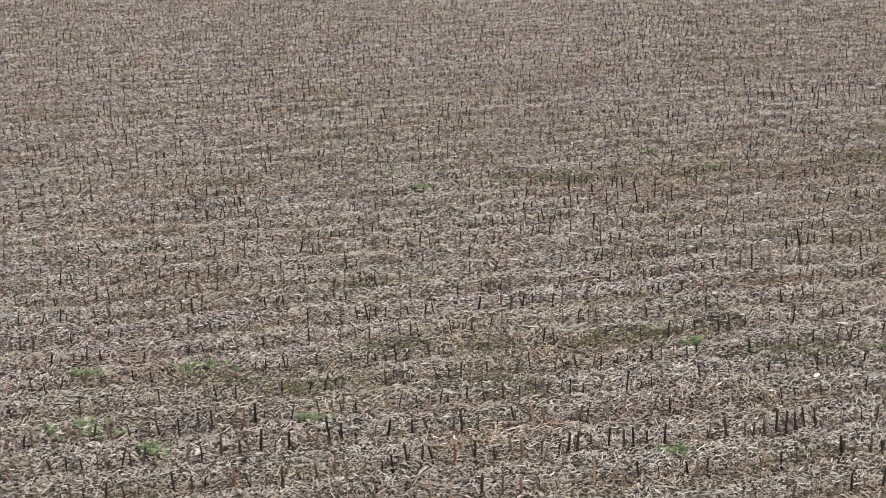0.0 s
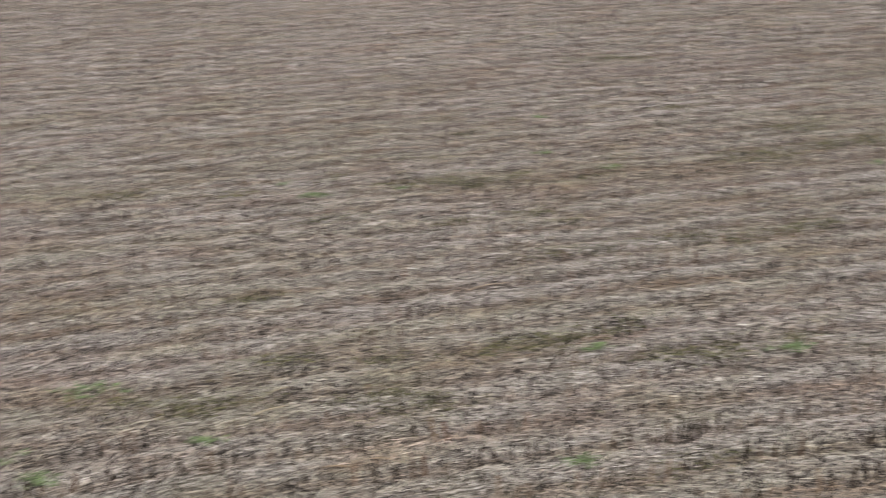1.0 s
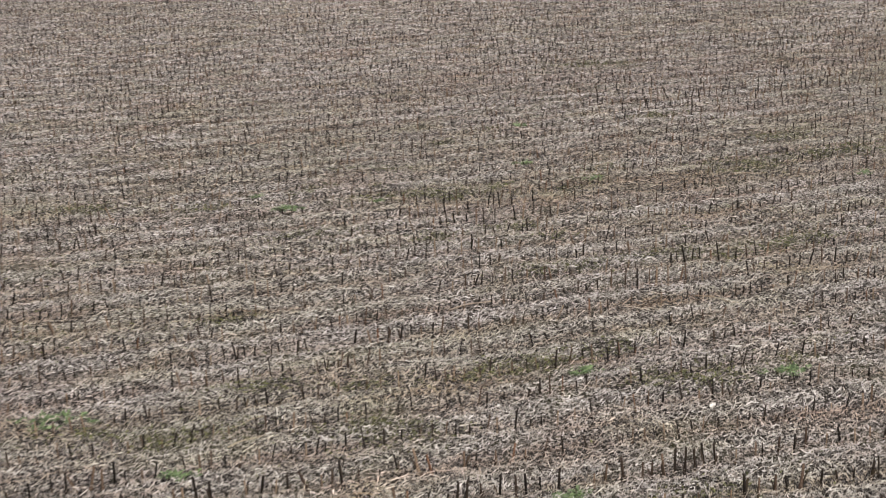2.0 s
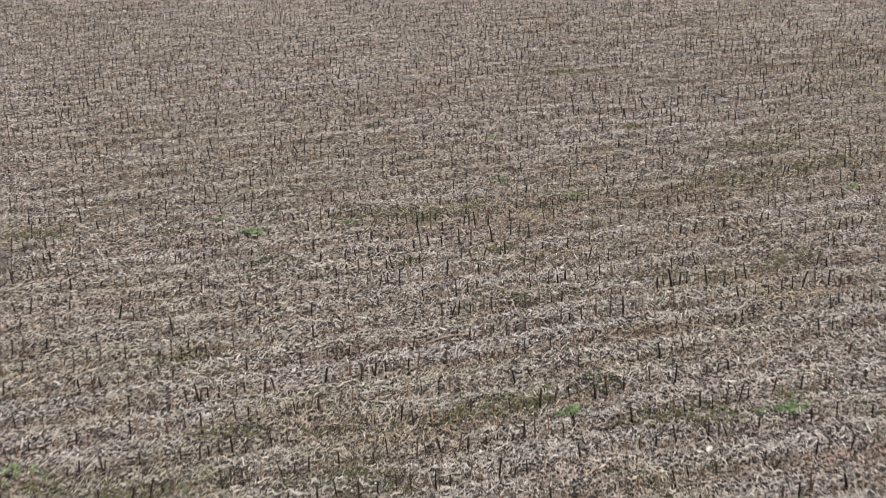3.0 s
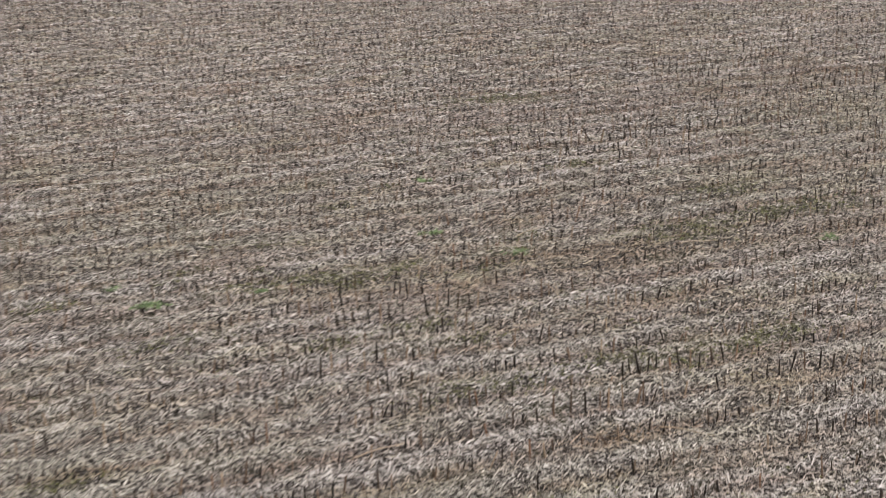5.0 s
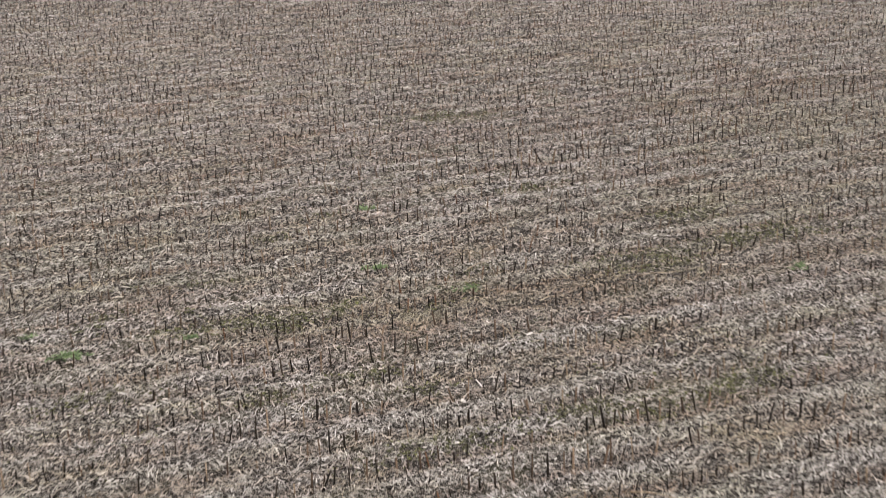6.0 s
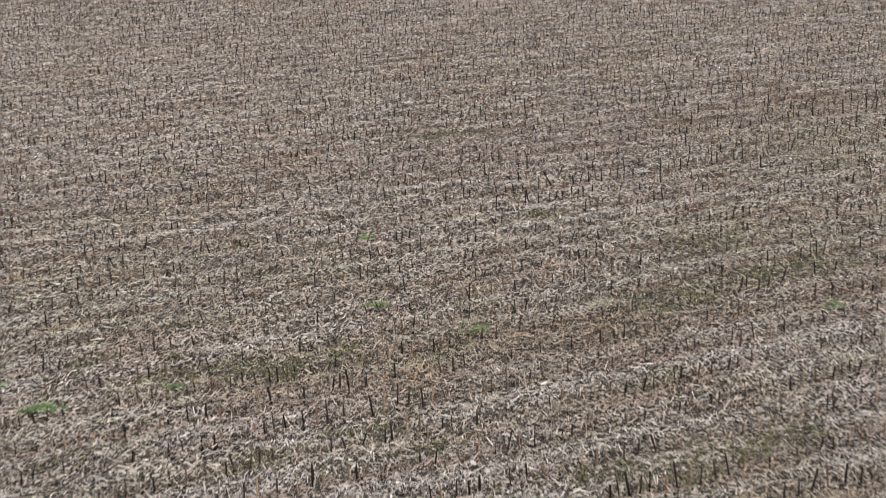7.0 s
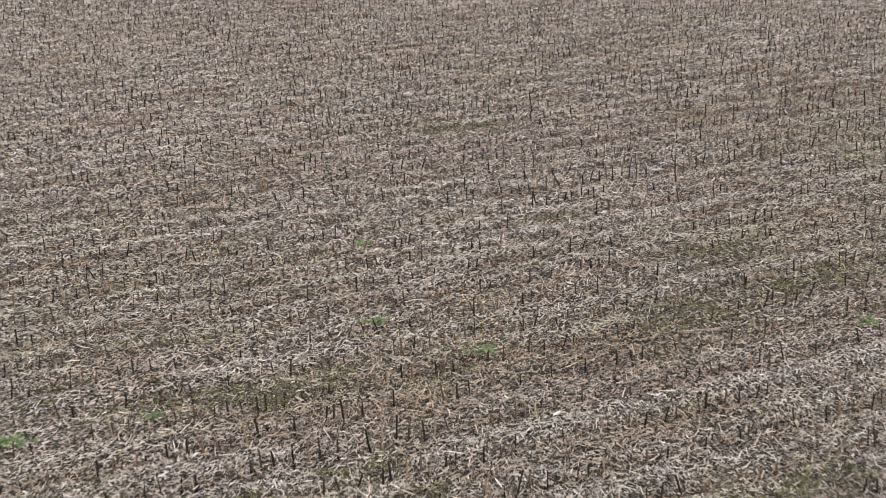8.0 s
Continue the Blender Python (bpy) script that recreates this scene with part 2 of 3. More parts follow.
BROWN, PLAIN, PALE_GREY = (0.87, 0.82, 0.79), (1.0, 1.0, 1.0), (1.05, 1.055, 1.06)
STRIPS = [
    (12.2, PLAIN), (13.4, PALE_GREY), (14.6, PLAIN), (17.2, PLAIN), (21.2, PLAIN), (22.3, BROWN), (23.2, (0.94, 0.91, 0.88)),
    (24.2, PLAIN), (25.3, (0.93, 0.92, 0.87)), (26.4, PLAIN), (30.3, PLAIN), (31.5, (0.89, 0.85, 0.83)), (32.8, (0.96, 0.94, 0.93)), (34.5, (1.02, 1.02, 1.01)), (40.0, (1.06, 1.06, 1.05)),
]
TINTS = ((1.06, 1.06, 1.085), (1.02, 1.025, 1.04), (0.95, 0.96, 0.905))
SOIL = soil()
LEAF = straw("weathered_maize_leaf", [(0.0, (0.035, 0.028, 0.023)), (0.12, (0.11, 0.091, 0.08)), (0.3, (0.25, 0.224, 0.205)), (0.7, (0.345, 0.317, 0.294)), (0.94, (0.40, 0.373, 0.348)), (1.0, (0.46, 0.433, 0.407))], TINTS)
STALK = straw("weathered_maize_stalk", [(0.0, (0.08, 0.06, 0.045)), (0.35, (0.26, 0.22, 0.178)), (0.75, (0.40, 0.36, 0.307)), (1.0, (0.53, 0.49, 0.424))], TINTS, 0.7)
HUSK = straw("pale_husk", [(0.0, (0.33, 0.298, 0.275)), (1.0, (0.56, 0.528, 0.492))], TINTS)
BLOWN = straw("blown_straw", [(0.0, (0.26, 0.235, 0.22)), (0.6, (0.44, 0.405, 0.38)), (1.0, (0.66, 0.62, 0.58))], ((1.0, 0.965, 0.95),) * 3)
STUB, STUBS = stub_skin("rotting_stub", False), stub_skin("rotting_stubs", True)
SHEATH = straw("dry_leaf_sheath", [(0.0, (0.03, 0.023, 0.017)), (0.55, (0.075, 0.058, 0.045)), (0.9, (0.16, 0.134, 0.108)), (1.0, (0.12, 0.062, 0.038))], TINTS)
WEED = leaf_green("weed_leaf", (0.052, 0.08, 0.032), (0.14, 0.182, 0.083))
MOSSY = leaf_green("olive_moss", (0.034, 0.034, 0.011), (0.118, 0.116, 0.037))


# ---- building ----
def mesh_of(name, verts, faces, mat, smooth=False):
    """A mesh from arrays; faces all with the same number of corners."""
    verts, faces = np.asarray(verts, np.float32), np.asarray(faces, np.int32)
    me = bpy.data.meshes.new(name)
    me.vertices.add(len(verts))
    me.vertices.foreach_set("co", verts.ravel())
    k = faces.shape[1]
    me.loops.add(faces.size)
    me.loops.foreach_set("vertex_index", faces.ravel())
    me.polygons.add(len(faces))
    me.polygons.foreach_set("loop_start", np.arange(0, faces.size, k, dtype=np.int32))
    me.polygons.foreach_set("use_smooth", np.full(len(faces), smooth))
    me.update(calc_edges=True)
    me.materials.append(mat)
    return me


def part(name, me, parent, label=""):
    ob = new(name, me)
    ob.parent = parent
    return tagged(ob, label) if label else ob


def grid_axis(low, high, step, out):
    """Even steps from low to high, then ever wider ones out to the horizon."""
    inner = np.arange(low, high + step / 2, step)
    wide = out * np.linspace(0, 1, 26)[1:] ** 3 + step * np.arange(1, 26)
    return np.concatenate([low - wide[::-1], inner, high + wide])


def build_ground():
    xs, ys = grid_axis(-21, 32, 0.32, 2500), grid_axis(8, 60, 0.32, 2500)
    gx, gy = np.meshgrid(xs, ys)
    verts = np.stack([gx, gy, relief(gx, gy)], -1).reshape(-1, 3)
    w = len(xs)
    i = (np.arange(len(ys) - 1)[:, None] * w + np.arange(w - 1)).ravel()
    faces = np.stack([i, i + 1, i + w + 1, i + w], 1)
    ground = new("ground", mesh_of("ground", verts, faces, SOIL, True))
    tagged(ground, "dark wet soil of a harvested maize field", "ground", kind="structure")


def scatter(per_m2):
    """Random places on the field, as many on each square metre as per_m2(y) says."""
    out = []
    for y0 in np.arange(NEAR, FAR, 1.0):
        x0, x1 = left_edge(y0 + 1) - 3, right_edge(y0 + 1) + 3
        k = int((x1 - x0) * per_m2(y0))
        out.append(np.stack([rng.uniform(x0, x1, k), rng.uniform(y0, y0 + 1, k)], 1))
    xy = np.concatenate(out)
    x, y = xy[:, 0], xy[:, 1]
    over = np.maximum(left_edge(y) - x, x - right_edge(y))
    # The field is strewn thickly in a wedge that widens away from the start, and thinly beside it.
    beside = np.maximum(-0.335 * y - 0.6 - x, x - np.maximum(0.45 * y + 0.5, 0.57 * (y - 9.6) + 2.2))
    return xy[rng.random(len(xy)) > np.maximum(np.clip(over / 3, 0, 1), np.clip(beside / 1.5, 0, 0.92))]


def ribbons(xy, length, width, lift, curl, sections=3, steep=0.25):
    """Strips lying on the ground: each bent along its length, tilted and rolled; narrower at its ends."""
    k = len(xy)
    turn = rng.uniform(0, 2 * math.pi, k)
    some = rng.random(k) < 0.3
    turn[some] = ROW_TURN + rng.normal(0, 0.35, some.sum())
    pitch, roll = rng.normal(0, steep, k), rng.normal(0, 0.55, k)
    bow, bend = rng.normal(0, curl, k), rng.normal(0, 0.35, k)
    s = np.linspace(-0.5, 0.5, sections)
    shape = np.interp(np.abs(s), [0, 0.25, 0.5], [1, 1, 0.5 if sections > 2 else 0.9])
    z0 = relief(xy[:, 0], xy[:, 1]) + piled(xy[:, 0], xy[:, 1]) + lift
    ca, sa = np.cos(turn), np.sin(turn)
    verts = np.zeros((k, sections, 2, 3), np.float32)
    for q in range(sections):
        along = s[q] * length
        side = bend * length * (s[q] ** 2)
        rise = along * np.sin(pitch) + bow * length * (0.25 - s[q] ** 2)
        half = 0.5 * width * shape[q]
        for c, sign in ((0, -1), (1, 1)):
            across = side + sign * half * np.cos(roll)
            verts[:, q, c, 0] = xy[:, 0] + along * ca - across * sa
            verts[:, q, c, 1] = xy[:, 1] + along * sa + across * ca
            verts[:, q, c, 2] = np.maximum(z0 + rise + sign * half * np.sin(roll), z0 - 0.012 - lift)
    base = np.arange(k)[:, None] * (2 * sections)
    faces = np.concatenate([base + np.array([[2 * q, 2 * q + 1, 2 * q + 3, 2 * q + 2]]) for q in range(sections - 1)])
    return verts.reshape(-1, 3), faces


def thinned(xy):
    """Leaves out some pieces over moss, weeds and along the rows, so that these show between them."""
    x, y = xy[:, 0], xy[:, 1]
    green = np.maximum(patchiness(x, y, MOSS), 0.92 * patchiness(x, y, WEEDS))
    d = x * ACROSS[0] + y * ACROSS[1] - ROW_FIRST
    row = 0.18 * np.exp(-((((d / ROW_GAP + 0.5) % 1.0 - 0.5) / 0.14) ** 2)) + 0.12 * bands(x, y, 14.0, 1.4, 12)
    bare = 0.3 * np.clip((0.6 * bands(x, y, 2.4, 0.6, 9) + 0.4 * wave(x, y, 0.3, 10) - 0.52) * 3, 0, 1) + row
    clumps = 0.12 * wave(x, y, 0.16, 11) ** 0.7
    return xy[rng.random(len(xy)) > np.maximum(0.76 * green, np.minimum(bare + clumps, 0.92))]


def layer(name, label, mat, per_m2, middle, spread, widths, lifts, curl, sections, steep, limits=(0.03, 0.4)):
    """One kind of litter strewn over the whole field; far off the pieces lie thinner and are larger."""
    xy = thinned(scatter(lambda y: np.interp(y, [-7, 9.5, 11.4, 26, 40, 52, 60], [0.06 * per_m2[0], 0.08 * per_m2[0], *per_m2])))
    k, grow = len(xy), np.interp(xy[:, 1], [6, 10, 26, 40, 60], [1.1, 0.78, 0.93, 1.15, 1.35])
    length = np.clip(rng.lognormal(math.log(middle), spread, k), *limits) * grow
    width, lift = rng.uniform(*widths, k) * grow, rng.uniform(*lifts, k)
    verts, faces = ribbons(xy, length, width, lift, curl, sections, steep)
    tagged(new(name, mesh_of(name, verts, faces, mat)), label, "crop residue", kind="stuff")


def build_litter():
    layer("leaf_litter", "grey-brown shredded maize leaves covering the soil", LEAF, [300, 195, 82, 56, 22], 0.074, 0.4, (0.009, 0.025), (0.004, 0.055), 0.38, 3, 0.36, (0.04, 0.26))
    layer("chaff", "short grey chopped maize fibres lying on the soil", LEAF, [1750, 1010, 590, 450, 190], 0.046, 0.42, (0.0068, 0.019), (0.0, 0.045), 0.0, 2, 0.42, (0.025, 0.2))
    layer("stalk_litter", "pale split maize stalk pieces strewn over the field", STALK, [44, 36, 17, 10, 5], 0.12, 0.4, (0.005, 0.010), (0.015, 0.06), 0.04, 2, 0.25)
    layer("husk_litter", "pale curled maize husks scattered on the litter", HUSK, [8, 6, 3, 2, 1], 0.06, 0.3, (0.011, 0.026), (0.02, 0.05), 0.35, 3, 0.2)


# Paler strips where straw was blown together: x, y, half length, half width.
PALE = [(15.7, 40.8, 3.2, 0.7), (0.6, 13.6, 1.0, 0.3)]


def build_pale_straw():
    places = []
    for x, y, long, wide in PALE:
        k = int(350 * long * wide)
        u, v = long * rng.normal(0, 0.5, k), wide * rng.normal(0, 0.5, k)
        places.append(np.stack([x + u * ALONG[0] + v * ACROSS[0], y + u * ALONG[1] + v * ACROSS[1]], 1))
    xy = np.concatenate(places)
    k = len(xy)
    verts, faces = ribbons(xy, np.clip(rng.lognormal(math.log(0.08), 0.4, k), 0.03, 0.3), rng.uniform(0.006, 0.018, k), rng.uniform(0.02, 0.06, k), 0.3)
    tagged(new("pale_straw", mesh_of("pale_straw", verts, faces, BLOWN)), "drifts of pale blown maize straw", "crop residue", kind="stuff")


# Stretches where the stubs stand close and tall: x, y, half length along the row.
STURDY = [
    (8.1, 30.7, 2.6), (11.3, 31.2, 1.4), (14.5, 34.4, 1.6), (2.7, 22.75, 1.6), (7.0, 19.5, 0.6), (4.4, 19.0, 0.8), (3.0, 19.5, 0.6), (2.1, 20.5, 0.9),
    (5.7, 20.1, 0.8), (3.0, 13.5, 1.0), (1.8, 13.35, 0.6), (-1.1, 13.65, 1.2), (1.0, 17.6, 0.7), (6.5, 30.6, 1.2),
]


def sturdy(x, y):
    """From 0 to 1 where the stubs stand best."""
    out = np.zeros(np.shape(x))
    for px, py, long in STURDY:
        u, v = (x - px) * ALONG[0] + (y - py) * ALONG[1], (x - px) * ACROSS[0] + (y - py) * ACROSS[1]
        out = np.maximum(out, np.clip(3.0 - 2.6 * np.hypot(u / long, v / (0.35 + 0.15 * long)), 0, 1))
    return out


def stub_places():
    """Where the stubs stand: in straight drilled rows with gaps."""
    out = []
    for row in range(-30, 75):
        s = -30.0 + np.cumsum(0.15 * rng.uniform(0.6, 1.4, 520))
        d = ROW_FIRST + row * ROW_GAP + rng.normal(0, 0.022, len(s))
        p = s[:, None] * ALONG + d[:, None] * ACROSS
        x, y = p[:, 0], p[:, 1]
        gone = (0.08 + 0.22 * np.clip(2.5 * bands(x, y, 3.0, 1.1, 41) - 1.1, 0, 1)) * (1 - 0.85 * sturdy(x, y))
        out.append(p[(y > NEAR) & (y < FAR) & (x > left_edge(y) - 1) & (x < right_edge(y) + 1) & (rng.random(len(s)) > gone)])
    return np.concatenate(out)


def stub_rings(height, radius, seed, SIDES=6, knots=True):
    """Rings of a cut maize stalk: flared root crown, two knots, a slanting cut."""
    r = np.random.default_rng(seed)
    levels = np.array([-0.03, 0.012, 0.05, 0.5, 0.56, 0.62, 1.0])
    widths = np.array([1.9, 1.5, 1.0, 0.88, 1.06, 0.86, 0.82])
    if not knots:
        levels, widths = levels[[0, 2, 6]], widths[[0, 2, 6]]
    z = np.where(levels < 0.06, levels, levels * height)
    slant, way = r.uniform(0.0, 0.35), r.uniform(0, 6.28)
    ang = np.arange(SIDES) / SIDES * 2 * math.pi
    verts = []
    for q in range(len(levels)):
        rad = radius * widths[q] * (1 + r.normal(0, 0.07, SIDES))
        top = z[q] + (radius * 2 * slant * np.cos(ang - way) if q == len(levels) - 1 else 0)
        verts.append(np.stack([rad * np.cos(ang), rad * np.sin(ang), np.full(SIDES, 1.0) * top], 1))
    return np.concatenate(verts)


def stub_faces(SIDES=6, bands=6):
    faces = []
    for q in range(bands):
        for c in range(SIDES):
            n = (c + 1) % SIDES
            faces.append((q * SIDES + c, q * SIDES + n, (q + 1) * SIDES + n, (q + 1) * SIDES + c))
    top = bands * SIDES
    faces += [(top, top + 1, top + 2, top + 3)] + ([(top, top + 3, top + 4, top + 5)] if SIDES > 4 else [])
    return np.array(faces)


def sheath_strip(height, radius, seed):
    """A dead leaf sheath that clasps the stalk and bends away from it."""
    r = np.random.default_rng(seed + 500)
    a0, out = r.uniform(0, 6.28), r.uniform(0.01, 0.05)
    low, high = r.uniform(0.0, 0.02), height * r.uniform(0.55, 0.95)
    verts = []
    for q, t in enumerate(np.linspace(0, 1, 4)):
        for side in (-1, 0, 1):
            a = a0 + side * (0.85 - 0.65 * t)
            rad = radius * (1.25 + 0.1 * abs(side)) + out * t ** 2
            verts.append((rad * math.cos(a), rad * math.sin(a), low + (high - low) * t))
    faces = [(3 * q + c, 3 * q + c + 1, 3 * q + c + 4, 3 * q + c + 3) for q in range(3) for c in range(2)]
    return np.array(verts), np.array(faces)


def turned(yaw, lean, way):
    """A lean towards a way, after a turn."""
    return (Quaternion((math.cos(way), math.sin(way), 0), lean) @ Quaternion((0, 0, 1), yaw)).to_matrix().to_4x4()


def build_stubs():
    places = stub_places()
    near = (places[:, 1] > 12.2) & (places[:, 1] < 16.6)
    kinds = []
    for v in range(8):
        thing = tagged(new("maize_stub"), ("dark rotting maize stub with a clasping dry sheath", "short brown maize stub cut off above the soil")[v % 2], "crop stub", "maize stubs in rows")
        h, r = 0.165 + 0.009 * v, 0.0108 + 0.0006 * (v % 4)
        part("stalk", mesh_of("stalk", stub_rings(h, r, v), stub_faces(), STUB, True), thing)
        verts, faces = sheath_strip(h * (1.0, 0.6)[v % 2], r, v)
        part("leaf_sheath", mesh_of("leaf_sheath", verts, faces, SHEATH, True), thing, ("torn tan leaf sheath", "short ragged brown leaf sheath")[v % 2])
        kinds.append(thing)
    used = set()
    chosen = places[near]
    if len(chosen) > 300:
        chosen = chosen[np.argsort(chosen[:, 1])][:300]
    far_limit = chosen[:, 1].max()
    for p in chosen:
        v = int(rng.integers(len(kinds)))
        m = Matrix.Translation((p[0], p[1], float(relief(p[0], p[1])))) @ turned(rng.uniform(0, 6.28), abs(rng.normal(0, 0.17)), rng.uniform(0, 6.28)) @ Matrix.Scale(min(1.3, rng.uniform(0.7, 1.2) + 0.15 * float(sturdy(p[0], p[1]))), 4)
        if v in used:
            copy_thing(kinds[v], m)
        else:
            kinds[v].matrix_basis = m
            used.add(v)
    rest = places[~((places[:, 1] > 12.2) & (places[:, 1] <= far_limit))]
    k = len(rest)
    # All the other stubs of the field, joined.
    v_all, shape = [], np.stack([stub_rings(1.0, 0.011, 40 + v, 4, False) for v in range(12)])
    pick, h, yaw = rng.integers(0, 12, k), np.clip(rng.normal(0.175, 0.042, k), 0.08, 0.25), rng.uniform(0, 6.28, k)
    h = h * (0.82 + 0.3 * bands(rest[:, 0], rest[:, 1], 2.0, 1.3, 42)) + 0.05 * sturdy(rest[:, 0], rest[:, 1])
    lean, way = rng.normal(0, 0.17, k), rng.uniform(0, 6.28, k)
    thick = (rng.uniform(0.65, 1.1, k) + 0.2 * sturdy(rest[:, 0], rest[:, 1])) * np.interp(rest[:, 1], [30, 60], [1.0, 1.1])
    pts = shape[pick]
    z = np.where(pts[..., 2] < 0.0505, pts[..., 2], pts[..., 2] * h[:, None])
    x = (pts[..., 0] * np.cos(yaw)[:, None] - pts[..., 1] * np.sin(yaw)[:, None]) * thick[:, None]
    y = (pts[..., 0] * np.sin(yaw)[:, None] + pts[..., 1] * np.cos(yaw)[:, None]) * thick[:, None]
    x = x + z * (np.tan(lean) * np.cos(way))[:, None] + rest[:, :1]
    y = y + z * (np.tan(lean) * np.sin(way))[:, None] + rest[:, 1:]
    z = z + relief(rest[:, 0], rest[:, 1])[:, None]
    verts = np.stack([x, y, z], -1).reshape(-1, 3)
    faces = (np.arange(k)[:, None, None] * 12 + stub_faces(4, 2)[None]).reshape(-1, 4)
    tagged(new("maize_stubble", mesh_of("maize_stubble", verts, faces, STUBS, True)), "dark brown maize stubble in straight rows", "crop stubble", kind="stuff")
    # Their dry sheaths.
    some = rng.random(k) < 0.25
    sv, sf = [], []
    strips = [sheath_strip(1.0, 0.011, v) for v in range(10)]
    for count, (p, hh) in enumerate(zip(rest[some], h[some])):
        v, f = strips[count % 10]
        w = v * np.array([1, 1, hh])
        sv.append(w + np.array([p[0], p[1], float(relief(p[0], p[1]))]))
        sf.append(f + count * len(v))
    tagged(new("leaf_sheaths", mesh_of("leaf_sheaths", np.concatenate(sv), np.concatenate(sf), SHEATH, True)), "tan dead leaf sheaths clinging to the stubble", "crop residue", kind="stuff")


def weed_plant(x, y, size):
    """A small rosette: stalked oval leaves that spread from one root."""
    k, verts, faces = int(rng.integers(14, 24)), [], []
    for leaf in range(k):
        a, rise = rng.uniform(0, 6.28), rng.uniform(0.25, 1.0)
        l, w = size * rng.uniform(0.4, 1.1), size * rng.uniform(0.09, 0.17)
        u, v = np.array([math.cos(a), math.sin(a), 0.0]), np.array([-math.sin(a), math.cos(a), 0.0])
        for t, half, up in ((0.0, 0.08, 0.0), (0.45, 0.55, 0.7), (0.75, 1.0, 0.85), (1.0, 0.12, 0.7)):
            mid = u * l * t + np.array([0, 0, 0.02 + l * rise * up * 0.8])
            verts += [mid - v * w * half, mid + v * w * half + np.array([0, 0, 0.004])]
        faces += [(8 * leaf + 2 * q, 8 * leaf + 2 * q + 1, 8 * leaf + 2 * q + 3, 8 * leaf + 2 * q + 2) for q in range(3)]
    return mesh_of("plant", np.array(verts) + np.array([x, y, 0]), faces, WEED)


def build_weed(x, y, r):
    """A loose patch of green weeds that grow up through the straw."""
    base = float(relief(x, y)) + 0.035
    patch = tagged(new("weed_patch"), "loose patch of small green weeds growing through straw", "weed", "weed patches")
    patch.location = (x, y, base)
    for plant in range(int(68 * r + 4)):
        a, d = rng.uniform(0, 6.28), 1.15 * r * rng.random() ** 0.8
        px, py = 1.5 * d * math.cos(a), 0.8 * d * math.sin(a)
        part("plant", weed_plant(px, py, rng.uniform(0.055, 0.11)), patch)


def build_moss():
    """Flat olive patches of moss and seedlings: short fine blades, too many to count."""
    places = []
    for x, y, r in MOSS:
        k = int(4500 * r * r)
        ang, rad = rng.uniform(0, 6.28, k), 1.3 * r * np.sqrt(rng.random(k))
        u, v = 1.7 * rad * np.cos(ang), 0.75 * rad * np.sin(ang)
        px, py = x + u * ALONG[0] + v * ACROSS[0], y + u * ALONG[1] + v * ACROSS[1]
        keep = rng.random(k) < patchiness(px, py, [(x, y, r)], 0.7) + 0.12
        places.append(np.stack([px[keep], py[keep]], 1))
    loose = scatter(lambda y: np.interp(y, [-7, 8, 10, 35, 64], [8, 8, 60, 35, 8]))
    thick = wave(loose[:, 0], loose[:, 1], 3.1, 21) * 0.6 + wave(loose[:, 0], loose[:, 1], 0.9, 22) * 0.4
    places.append(loose[rng.random(len(loose)) < np.clip((thick - 0.5) * 4, 0, 1)])
    xy = np.concatenate(places)
    n = len(xy)
    verts, faces = ribbons(xy, rng.uniform(0.025, 0.055, n), rng.uniform(0.007, 0.016, n), rng.uniform(0.02, 0.068, n), 0.4)
    tagged(new("moss", mesh_of("moss", verts, faces, MOSSY)), "olive-green moss and seedlings between the straw", "moss", kind="stuff")


# Broken stalks that lie full length on the litter: from x, y to x, y.
STALKS = [
    (5.0, 25.38, 5.44, 25.7), (-2.65, 21.23, -2.02, 20.95), (1.33, 24.01, 1.62, 23.97), (-0.94, 14.72, -0.57, 14.98), (7.53, 22.92, 7.13, 23.13),
    (1.7, 18.44, 2.3, 18.63), (4.89, 18.33, 5.4, 18.1), (4.85, 23.02, 4.93, 22.5), (-0.58, 15.48, -0.95, 15.2), (5.32, 22.05, 5.43, 21.6), (4.98, 23.0, 4.91, 22.5),
    (1.33, 23.90, 1.58, 23.83), (-0.20, 13.37, 0.16, 13.36), (7.14, 24.27, 7.80, 24.41), (0.28, 13.51, 0.64, 13.37), (3.77, 23.14, 3.95, 23.64),
]
HUSKS = [(8.38, 24.3), (4.32, 28.47), (4.15, 14.92), (3.91, 20.95), (3.1, 20.66), (5.13, 22.59), (-2.5, 13.37)]


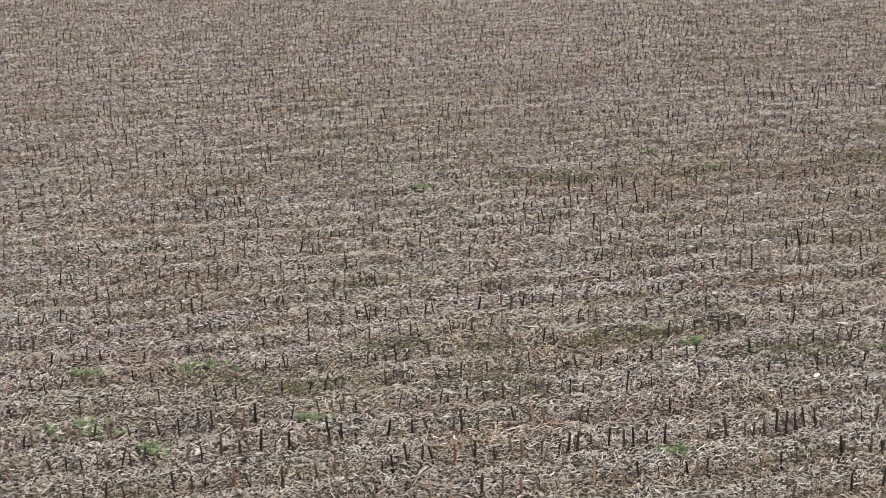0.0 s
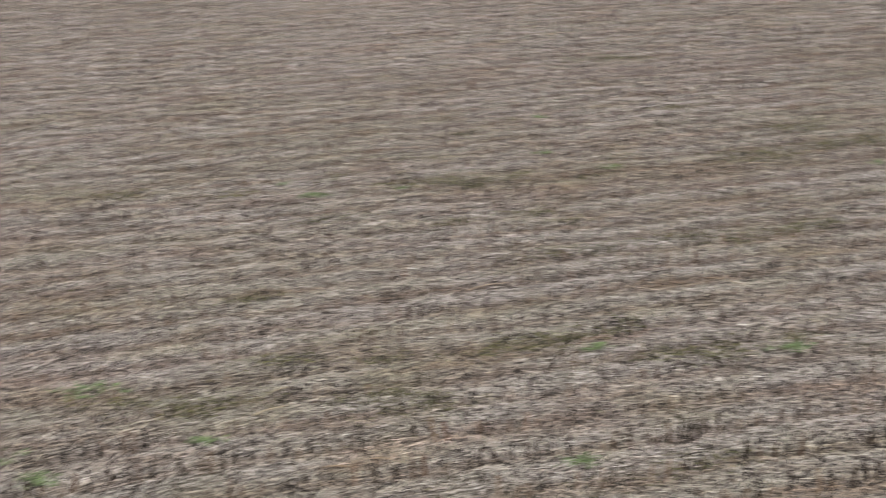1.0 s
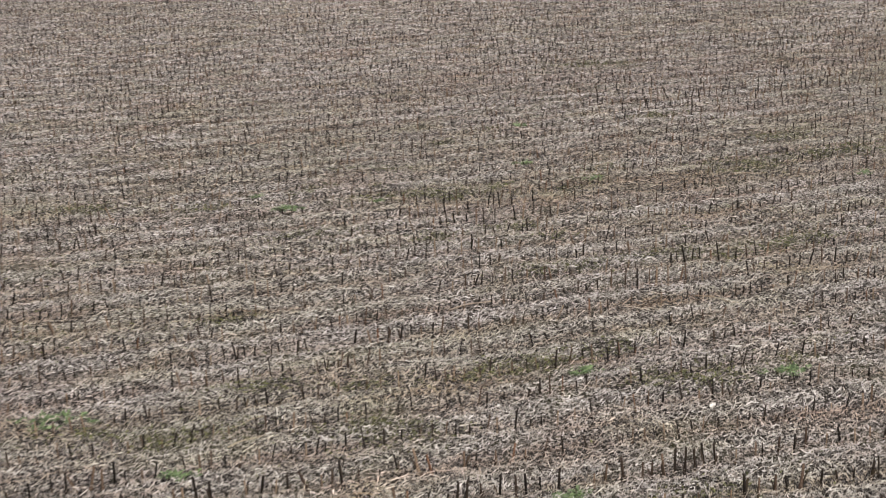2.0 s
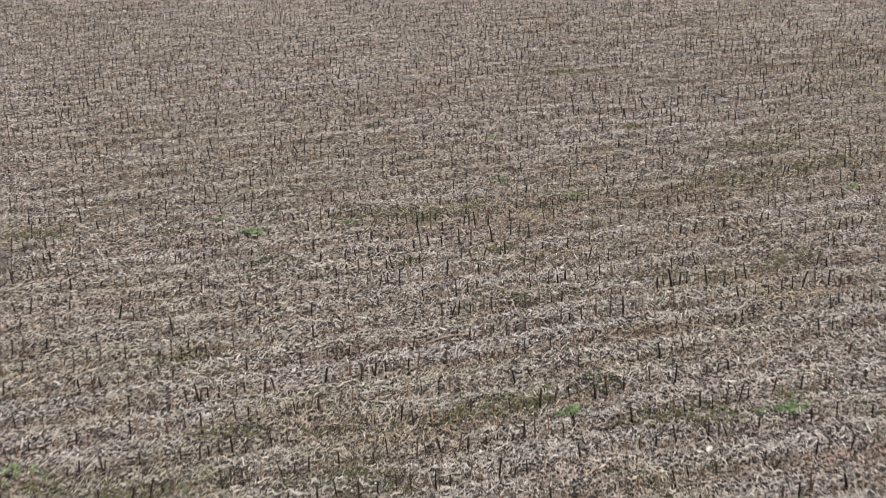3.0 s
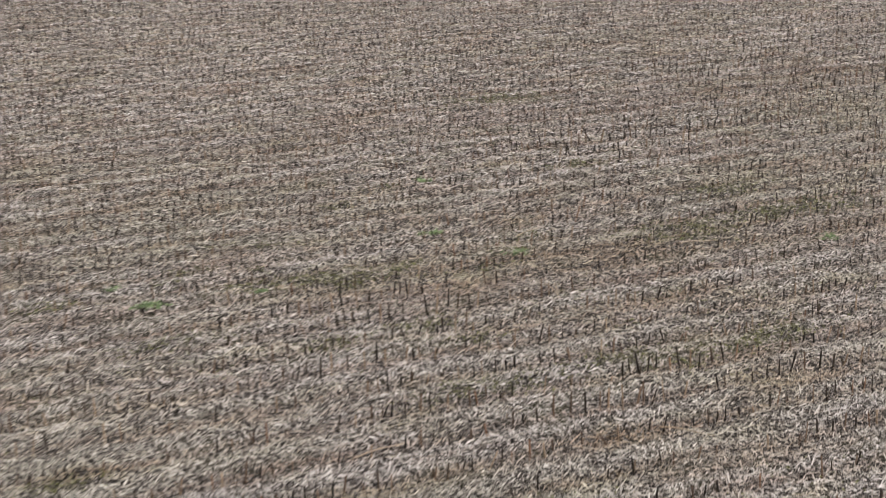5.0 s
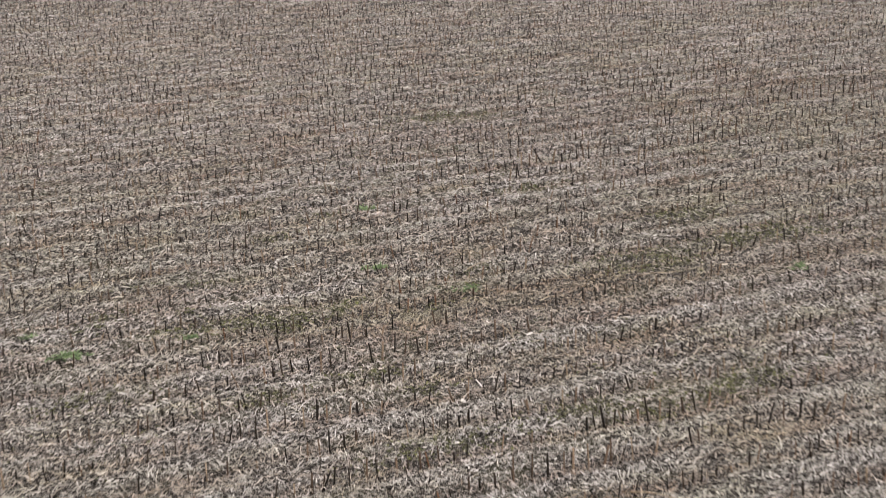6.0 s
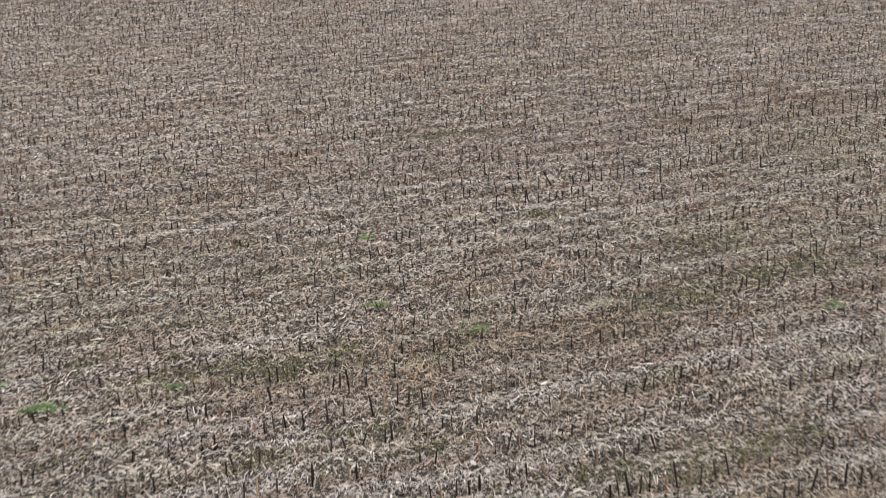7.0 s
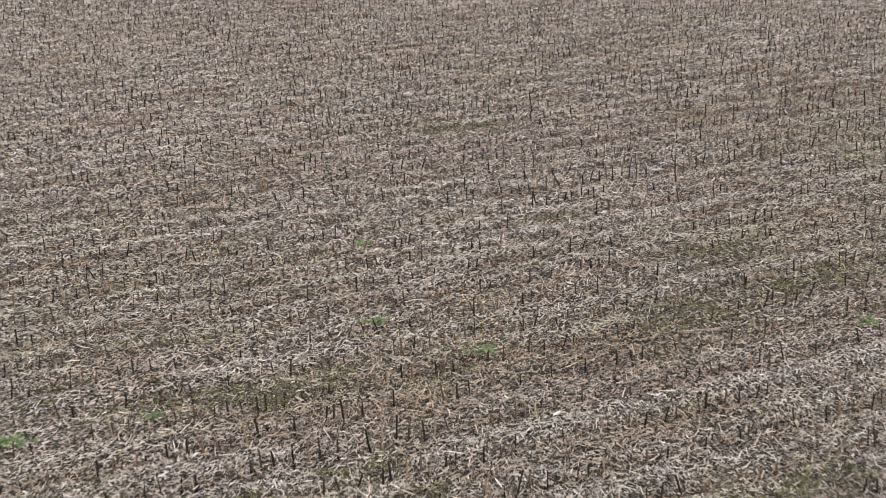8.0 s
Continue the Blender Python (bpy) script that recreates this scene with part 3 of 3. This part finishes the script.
def tube(points, radii, sides=7):
    """A round bar along points, closed at its ends."""
    bm = bmesh.new()
    rings = []
    for q, p in enumerate(points):
        way = (points[min(q + 1, len(points) - 1)] - points[max(q - 1, 0)]).normalized()
        side = way.cross(Vector((0, 0, 1))).normalized()
        up = side.cross(way)
        rings.append([bm.verts.new(p + (side * math.cos(a) + up * math.sin(a)) * float(radii[q])) for a in (2 * math.pi * c / sides for c in range(sides))])
    for low, high in zip(rings, rings[1:]):
        for c in range(sides):
            bm.faces.new((low[c], low[(c + 1) % sides], high[(c + 1) % sides], high[c]))
    bm.faces.new(rings[0][::-1])
    bm.faces.new(rings[-1])
    return bm


def from_bmesh(name, bm, mat, smooth=True):
    me = bpy.data.meshes.new(name)
    bm.to_mesh(me)
    bm.free()
    me.materials.append(mat)
    for p in me.polygons:
        p.use_smooth = smooth
    return me


def build_lying_stalk(x0, y0, x1, y1):
    """A broken maize stalk with knots and a shred of leaf."""
    pts, radii = [], []
    for t in (q / 12 for q in range(13)):
        x, y = x0 + (x1 - x0) * t, y0 + (y1 - y0) * t
        pts.append(Vector((x, y, 0.075 + 0.015 * math.sin(5 * t) + float(relief(x, y)))))
        radii.append(1.0 * (0.0115 if round(t * 12) % 4 == 2 else 0.009) * (1 - 0.3 * t))
    stalk = new("maize_stalk", from_bmesh("maize_stalk", tube(pts, radii), STALK))
    tagged(stalk, "pale broken maize stalk lying flat on the litter", "maize stalk", "lying stalks")


def build_husk(x, y):
    """A curled pale husk, open like a shallow boat."""
    bm, rows = bmesh.new(), []
    a, size = rng.uniform(0, 6.28), rng.uniform(0.05, 0.075)
    z = float(relief(x, y)) + 0.075
    for t in np.linspace(-1, 1, 7):
        w = 0.42 * size * math.sqrt(max(0.06, 1 - t * t))
        row = []
        for c in np.linspace(-1, 1, 5):
            u, v = t * size, c * w
            row.append(bm.verts.new((x + u * math.cos(a) - v * math.sin(a), y + u * math.sin(a) + v * math.cos(a), z + 0.35 * w * c * c + 0.012 * t * t)))
        rows.append(row)
    for low, high in zip(rows, rows[1:]):
        for c in range(4):
            bm.faces.new((low[c], low[c + 1], high[c + 1], high[c]))
    ob = new("maize_husk", from_bmesh("maize_husk", bm, HUSK))
    tagged(ob, "pale curled maize husk lying on the straw", "maize husk", "pale husks")


build_ground()
build_moss()
for patch in WEEDS:
    build_weed(*patch)
for ends in STALKS:
    build_lying_stalk(*ends)
for spot in HUSKS:
    build_husk(*spot)
build_stubs()
build_pale_straw()
build_litter()
